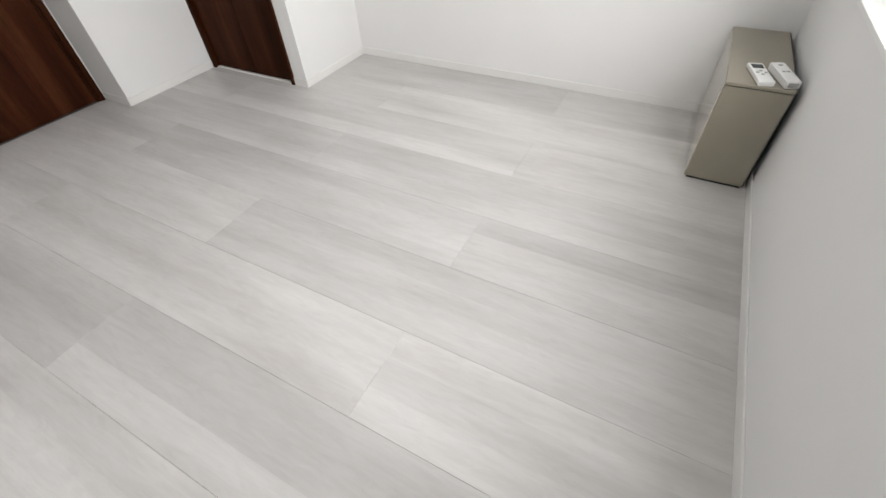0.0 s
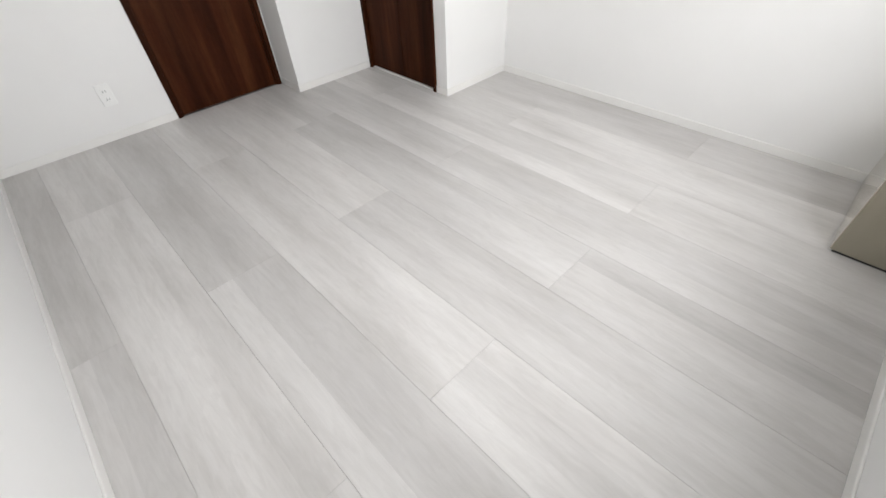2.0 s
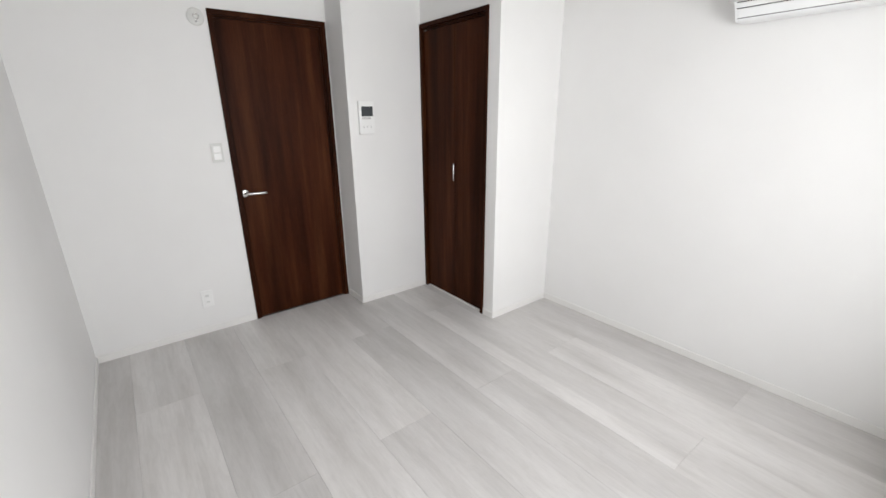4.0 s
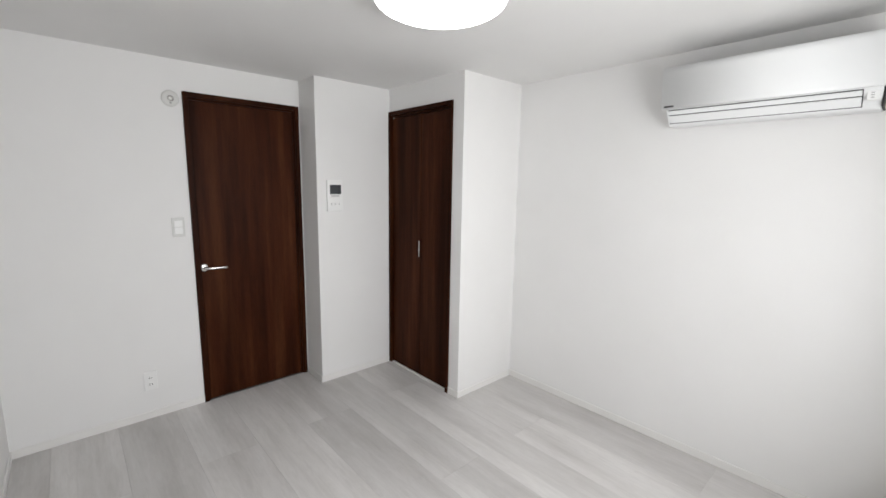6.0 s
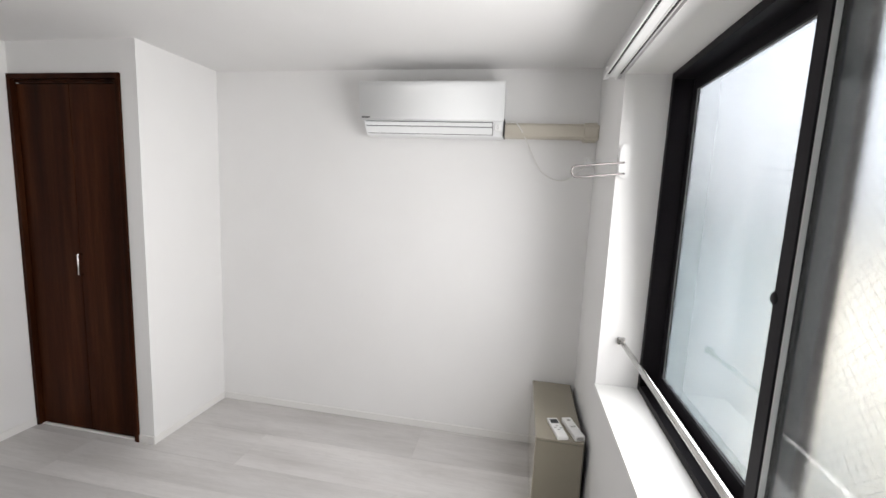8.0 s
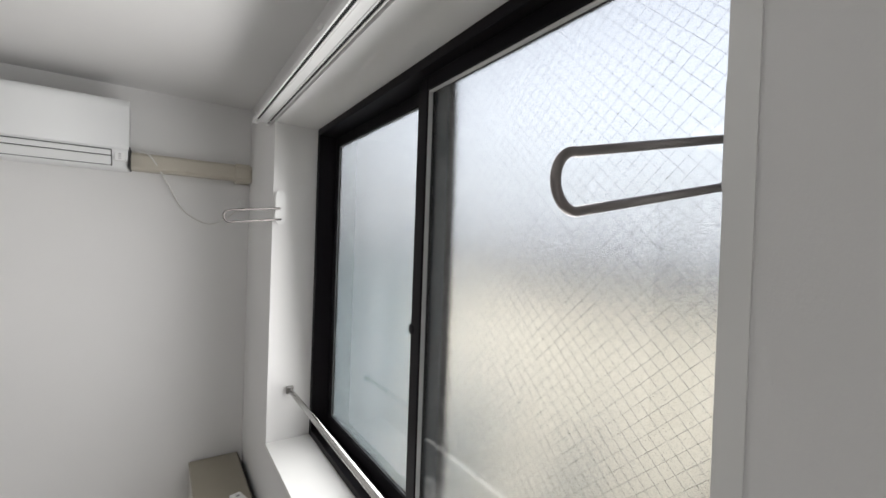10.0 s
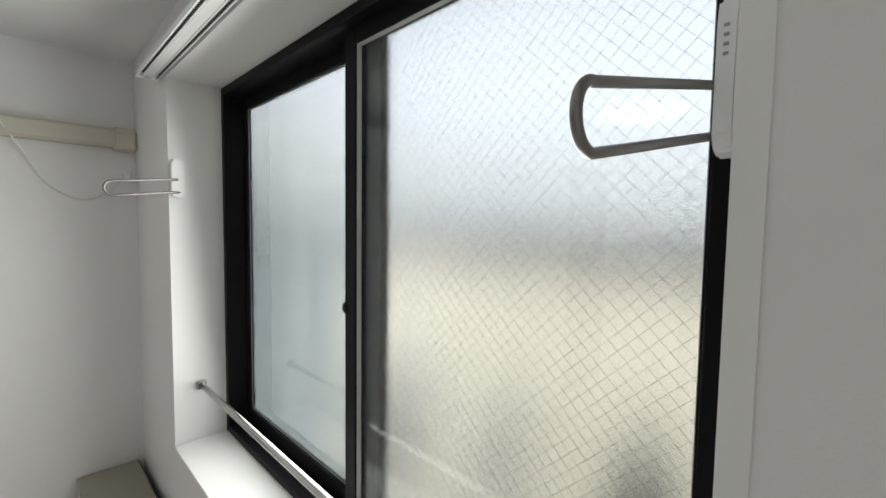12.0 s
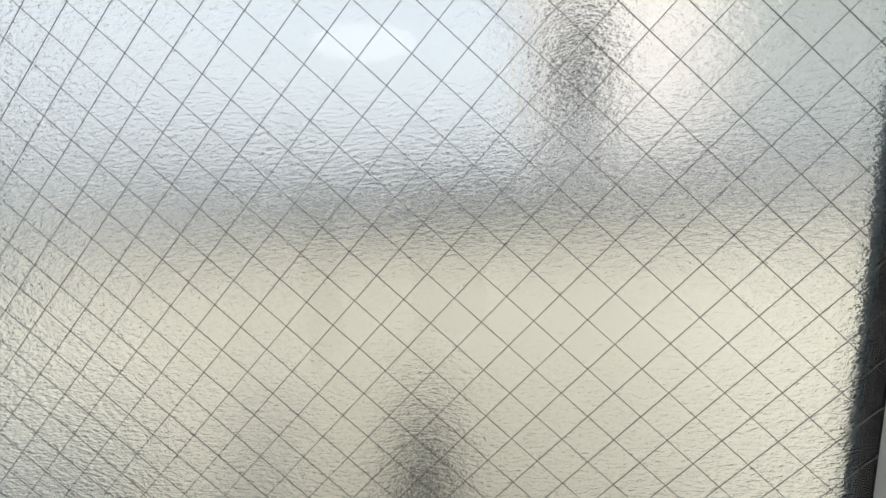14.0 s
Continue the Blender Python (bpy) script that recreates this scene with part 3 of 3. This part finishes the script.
# ---- window ----
def wired_pane(parent, y0, y1, z0, z1, x, r):
    """Patterned wired glass: smooth towards the room, rolled relief outside, a wire mesh between."""
    t = 0.0066
    bm = bmesh.new()
    add_box(bm, (x, y0, z0), (x + t, y1, z1))
    bmesh.ops.recalc_face_normals(bm, faces=bm.faces)
    for f in bm.faces:
        f.material_index = 1 if f.normal.x > 0.9 else 0
    pane = part("pane", bm, [CLEAR, PATTERN], parent, "patterned wired glass")
    pane.visible_shadow = False
    xm = x - 0.0006
    mesh = bmesh.new()

    def strand(a, b):
        d = (b - a).normalized()
        u = Vector((1, 0, 0))
        s = d.cross(u)
        ring = []
        for q in (a, b):
            ring.append([mesh.verts.new(q + r * (math.cos(k) * u + math.sin(k) * s)) for k in (0, 1.257, 2.513, 3.770, 5.027)])
        for j in range(5):
            mesh.faces.new((ring[0][j], ring[0][(j + 1) % 5], ring[1][(j + 1) % 5], ring[1][j])).smooth = True
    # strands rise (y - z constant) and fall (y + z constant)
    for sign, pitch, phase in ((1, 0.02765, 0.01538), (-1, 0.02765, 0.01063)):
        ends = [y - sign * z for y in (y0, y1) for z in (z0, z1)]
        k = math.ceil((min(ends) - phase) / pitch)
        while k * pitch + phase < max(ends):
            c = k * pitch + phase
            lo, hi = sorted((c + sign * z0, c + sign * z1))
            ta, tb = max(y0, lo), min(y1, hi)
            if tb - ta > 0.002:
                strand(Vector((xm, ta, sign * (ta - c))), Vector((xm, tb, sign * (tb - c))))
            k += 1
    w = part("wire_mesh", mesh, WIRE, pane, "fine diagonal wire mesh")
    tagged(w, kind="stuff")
    return pane


def window():
    p = thing("window_1", (XF, (WY0 + WY1) / 2, WZ0), "black aluminium sliding window with patterned wired glass", "window", kind="structure")
    x0, x1, w = XF, 3.710, 0.028
    fr = [("window_frame", (x0, WY0, WZ0), (3.690, WY0 + w, WZ1)), ("window_frame", (x0, WY1 - w, WZ0), (x1, WY1, WZ1)),
          ("window_frame", (x0, WY0 + w, WZ1 - w), (x1, WY1 - w, WZ1)), ("window_frame", (x0, WY0 + w, WZ0), (x1, WY1 - w, WZ0 + w))]
    for n, a, b in fr:
        part(n, boxes((a, b), bevel=0.0015, seg=2), BLACK, p)
    # tracks
    for x in (3.652, 3.690):
        part("track", boxes(((x, WY0 + w, WZ0 + w), (x + 0.004, WY1 - w, WZ0 + w + 0.012))), BLACK, p)

    def sash(name, ya, yb, xs, xe, left, right, top, low, wire, deep, seal):
        s = part(name, boxes(((xs, ya, WZ0 + w + 0.002), (xe, ya + right, WZ1 - w - 0.002)), ((xs, yb - left, WZ0 + w + 0.002), (xe, yb, WZ1 - w - 0.002)),
                             ((xs, ya + right, WZ1 - w - top), (xe, yb - left, WZ1 - w - 0.002)), ((xs, ya + right, WZ0 + w + 0.002), (xe, yb - left, WZ0 + w + low)), bevel=0.0015), BLACK, p)
        a0, a1, b0, b1 = ya + right, yb - left, WZ0 + w + low, WZ1 - w - top
        gx = (xs + xe) / 2
        g, d = 0.002, deep
        for q in (((gx - d, a0, b0), (gx, a0 + g, b1)), ((gx - d, a1 - g, b0), (gx, a1, b1)), ((gx - d, a0 + g, b1 - g), (gx, a1 - g, b1)), ((gx - d, a0 + g, b0), (gx, a1 - g, b0 + g))):
            part("gasket", boxes(q, bevel=0.0006), seal, s)
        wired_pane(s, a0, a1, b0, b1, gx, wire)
        return s
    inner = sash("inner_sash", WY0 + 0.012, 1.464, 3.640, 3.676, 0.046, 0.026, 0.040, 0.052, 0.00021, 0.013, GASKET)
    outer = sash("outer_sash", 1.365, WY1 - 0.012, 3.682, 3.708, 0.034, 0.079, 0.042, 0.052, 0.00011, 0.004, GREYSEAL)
    part("stile_back", boxes(((3.6765, WY0 + 0.029, WZ0 + 0.031), (3.684, WY0 + 0.038, WZ1 - 0.031)), bevel=0.001), SLATE, inner, "outer edge of the black stile, glass sheen in its slate colour")
    # thin plate added over the black stile to carry the painted glass sheen
    part("stile_sheen_plate", boxes(((3.6785, 1.367, WZ0 + 0.031), (3.6815, 1.442, WZ1 - 0.031)), bevel=0.0008), SLATE, outer, "added slate plate on the black stile, glass sheen in its colour")
    # thumb grip on the meeting stile
    disc = lathe([(0, 0), (0.017, 0), (0.017, 0.010), (0.014, 0.013), (0, 0.013)], 24)
    disc.transform(Matrix.Translation((3.652, 1.462, 1.298)) @ Matrix.Rotation(radians(-90), 4, "Y"))
    part("latch", disc, BLACK, inner, "small black latch")
    part("window_sill", boxes(((W - 0.004, WY0 - 0.02, WZ0 - 0.012), (XF + 0.004, WY1 - 0.002, WZ0 + 0.003)), bevel=0.0015), SILL, p, "white sill board")
    return p


window()
structure("trim", prism([(W - 0.002, 0.585), (W - 0.002, 0.607), (XF, WY0), (XOUT, WY0), (XOUT, 0.585)], "z", WZ0, WZ1), SILL, "narrow white lining board beside the window opening", "trim")


def guard_bar():
    p = thing("guard_bar", (3.520, 1.45, 0.899), "stainless steel guard bar across the window opening", "rail")
    part("tube", tube([(3.520, WY0 + 0.006, 0.899), (3.520, WY1 - 0.006, 0.899)], 0.0105, 20), STEEL, p)
    for y, s in ((WY0, 1), (WY1, -1)):
        b = boxes(((3.505, min(y, y + s * 0.018), 0.884), (3.535, max(y, y + s * 0.018), 0.914)), bevel=0.003, seg=2)
        part("socket", b, SOCKET, p, "square dark chrome end socket")


guard_bar()


def hanger_bracket(y, s, dx, dz, drop, label):
    """A drying-pole bracket on the side of the opening: white mount and a steel loop that points into the room."""
    p = thing("hanger_bracket", (3.49, y, 1.65), label, "bracket", "brackets at the window")
    mount = prism([(3.466, 1.604), (3.474, 1.592), (3.490, 1.586), (3.504, 1.592), (3.510, 1.604), (3.508, 1.70), (3.502, 1.722), (3.486, 1.728), (3.472, 1.722), (3.467, 1.70)], "y", min(y, y + s * 0.018), max(y, y + s * 0.018), 0.003, 2)
    part("mount", mount, PLASTIC, p, "white plastic mount")
    if s > 0:
        part("marking", boxes(*[((3.4655, y + s * 0.008, 1.672 + k * 0.008), (3.4668, y + s * 0.012, 1.6745 + k * 0.008)) for k in range(4)]), GREYPLASTIC, p)
    yr = y + s * 0.022
    yt = y + s * 0.048
    a, b = Vector((3.300, yt, 1.631 - drop)), Vector((3.300, yt, 1.585 - drop))
    mid, rad = (a + b) / 2, (a - b).length / 2
    top = [(3.492, yr - s * 0.014, 1.652), (3.484, yr - s * 0.003, 1.652), (3.474, yr, 1.651)]
    bend = [(mid.x - rad * math.sin(q), yt, mid.z + rad * math.cos(q)) for q in [math.pi * k / 14 for k in range(15)]]
    low = [(3.478, yr, 1.606), (3.488, yr - s * 0.003, 1.607), (3.496, yr - s * 0.014, 1.607)]
    part("loop", tube(top + bend + low, 0.0042, 14), RODSTEEL, p, "bent stainless steel rod loop")
    p.location.x += dx
    p.location.z += dz
    return p


hanger_bracket(WY1, -1, -0.030, 0.010, 0.0, "folding steel pole bracket on the far side of the window")
hanger_bracket(WY0 - 0.014, 1, 0.023, -0.006, 0.014, "folding steel pole bracket beside the narrow trim")


def curtain_rail():
    p = thing("curtain_rail", (3.39, 1.45, 2.07), "white double curtain rail without curtains above the window", "curtain rail")
    y0, y1 = 0.50, 2.345
    for xc, zc in ((3.371, 2.036), (3.418, 2.036)):
        w, h, t = 0.018, 0.016, 0.003
        bm = boxes(((xc - w / 2, y0, zc), (xc + w / 2, y1, zc + t)), ((xc - w / 2, y0, zc - h + t), (xc - w / 2 + t, y1, zc)), ((xc + w / 2 - t, y0, zc - h + t), (xc + w / 2, y1, zc)),
                   ((xc - w / 2 + t, y0, zc - h + t), (xc - 0.0045, y1, zc - h + 2 * t)), ((xc + 0.0045, y0, zc - h + t), (xc + w / 2 - t, y1, zc - h + 2 * t)))
        r = part("rail", bm, PLASTIC, p)
        part("slot", boxes(((xc - 0.006, y0 + 0.03, zc - h + 2 * t + 0.001), (xc + 0.006, y1 - 0.03, zc - h + 2 * t + 0.002))), DARK, r)
        for y in (y0 - 0.012, y1):
            part("end_cap", boxes(((xc - w / 2 - 0.002, y, zc - h), (xc + w / 2 + 0.002, y + 0.030, zc + t + 0.002)), bevel=0.004, seg=2), PLASTIC, r)
    part("cover_plate", boxes(((3.381, y0, 2.0235), (3.408, y1, 2.0265)), bevel=0.0008), PLASTIC, p, "flat white plate between the rails")
    for y in (0.62, 1.45, 2.28):
        br = part("bracket", boxes(((3.354, y - 0.012, 2.0392), (W, y + 0.012, 2.045)), ((W - 0.004, y - 0.014, 2.036), (W, y + 0.014, 2.088)), bevel=0.001), PLASTIC, p)
        part("screw", tube([(3.391, y, 2.040), (3.391, y, 2.036)], 0.003, 8), GREYPLASTIC, br)


curtain_rail()


# ---- outside ----
GZ = -2.9
tagged(part("ground", boxes(((-60, -60, GZ - 0.2), (70, 70, GZ))), ASPHALT), "pale concrete lane between the houses", "ground", kind="structure")


# out of view, added so its pale face bounces light onto the house opposite
structure("bounce_wall", boxes(((-0.12, -0.12, GZ), (XOUT, 3.0, -0.17))), PALEWALL, "unseen pale storey below the room, added to bounce light")


def neighbour_house():
    x, top = 5.2, 1.40
    p = thing("neighbour_house", (8, 1.5, GZ), "cream rendered house with a grey metal roof behind the glass", "house")
    part("wall", boxes(((x, -5.5, GZ), (x + 6, 3.75, top))), SIDING, p)
    part("fascia", boxes(((x - 0.05, -5.6, top - 0.09), (x - 0.002, 3.85, top + 0.09))), FASCIA, p, "dark metal eave band")
    part("roof", prism([(x, top), (x, top + 0.13), (x + 3.0, top + 0.40), (x + 6.0, top + 0.13), (x + 6.0, top)], "y", -5.6, 3.85), ROOF, p)
    for y0, y1, z0, z1, face in ((1.08, 1.36, -0.35, 0.42, PANE), (1.94, 2.18, -0.35, 0.42, GREYPANE), (2.75, 3.5, -0.8, 0.42, GREYPANE)):
        wd = part("window", boxes(((x - 0.03, y0, z0), (x + 0.02, y1, z1))), BLACK if face is PANE else GREYWALL, p, "framed house window")
        part("pane", boxes(((x - 0.033, y0 + 0.03, z0 + 0.03), (x - 0.028, y1 - 0.03, z1 - 0.03))), face, wd)


def tall_house():
    p = thing("tall_house", (13, -4.5, GZ), "tall pale rendered house farther away", "house")
    part("wall", boxes(((11.5, -9.5, GZ), (17, -0.15, 7.5))), PALEWALL, p)
    part("roof", boxes(((11.2, -9.8, 7.5), (17.3, 0.1, 7.8))), ROOF, p)
    for y0, y1, z0, z1 in ((-1.30, -0.30, 2.25, 4.4), (-5.6, -4.4, 2.4, 4.3)):
        wd = part("window", boxes(((11.44, y0, z0), (11.52, y1, z1))), BLACK, p, "dark framed house window")
        part("pane", boxes(((11.43, y0 + 0.05, z0 + 0.05), (11.445, y1 - 0.05, z1 - 0.05))), PANE, wd)


def side_house():
    p = thing("side_house", (7, -4.5, GZ), "grey green house wall across the lane", "house")
    part("wall", boxes(((4.6, -6.5, GZ), (9.0, -2.05, 5.0))), GREYWALL, p)
    part("roof", boxes(((4.4, -6.7, 5.0), (9.2, -1.95, 5.2))), ROOF, p)


def corner_house():
    p = thing("corner_house", (8, 8, GZ), "pale blue grey rendered house at the corner of the lane", "house")
    part("wall", boxes(((5.8, 4.4, GZ), (12.0, 14.0, 1.55))), BLUEWALL, p)
    part("roof", prism([(5.6, 1.55), (5.6, 1.62), (9.0, 2.1), (12.2, 1.62), (12.2, 1.55)], "y", 4.2, 14.2), ROOF, p)


neighbour_house()
corner_house()
tall_house()
side_house()

# ---- floor boards ----
ROW, FIRST, LEN = 0.2965, 0.160, 1.820
GAP = 0.0003


def floor_boards():
    y = FIRST - ROW
    k = 0
    while y < L:
        ya, yb = max(y, 0.0), min(y + ROW, L)
        x = 0.710 - LEN if k % 2 else 1.620 - LEN
        while x < W:
            xa, xb = max(x, 0.0), min(x + LEN, W)
            if xb - xa > 0.02 and yb - ya > 0.01:
                bm = boxes(((xa - 0, ya + GAP, -0.012), (xb - 2 * GAP, yb - GAP, 0.0)), bevel=0.0005)
                part("floor_board", bm, PLANK, floor)
            x += LEN
        y += ROW
        k += 1


floor_boards()
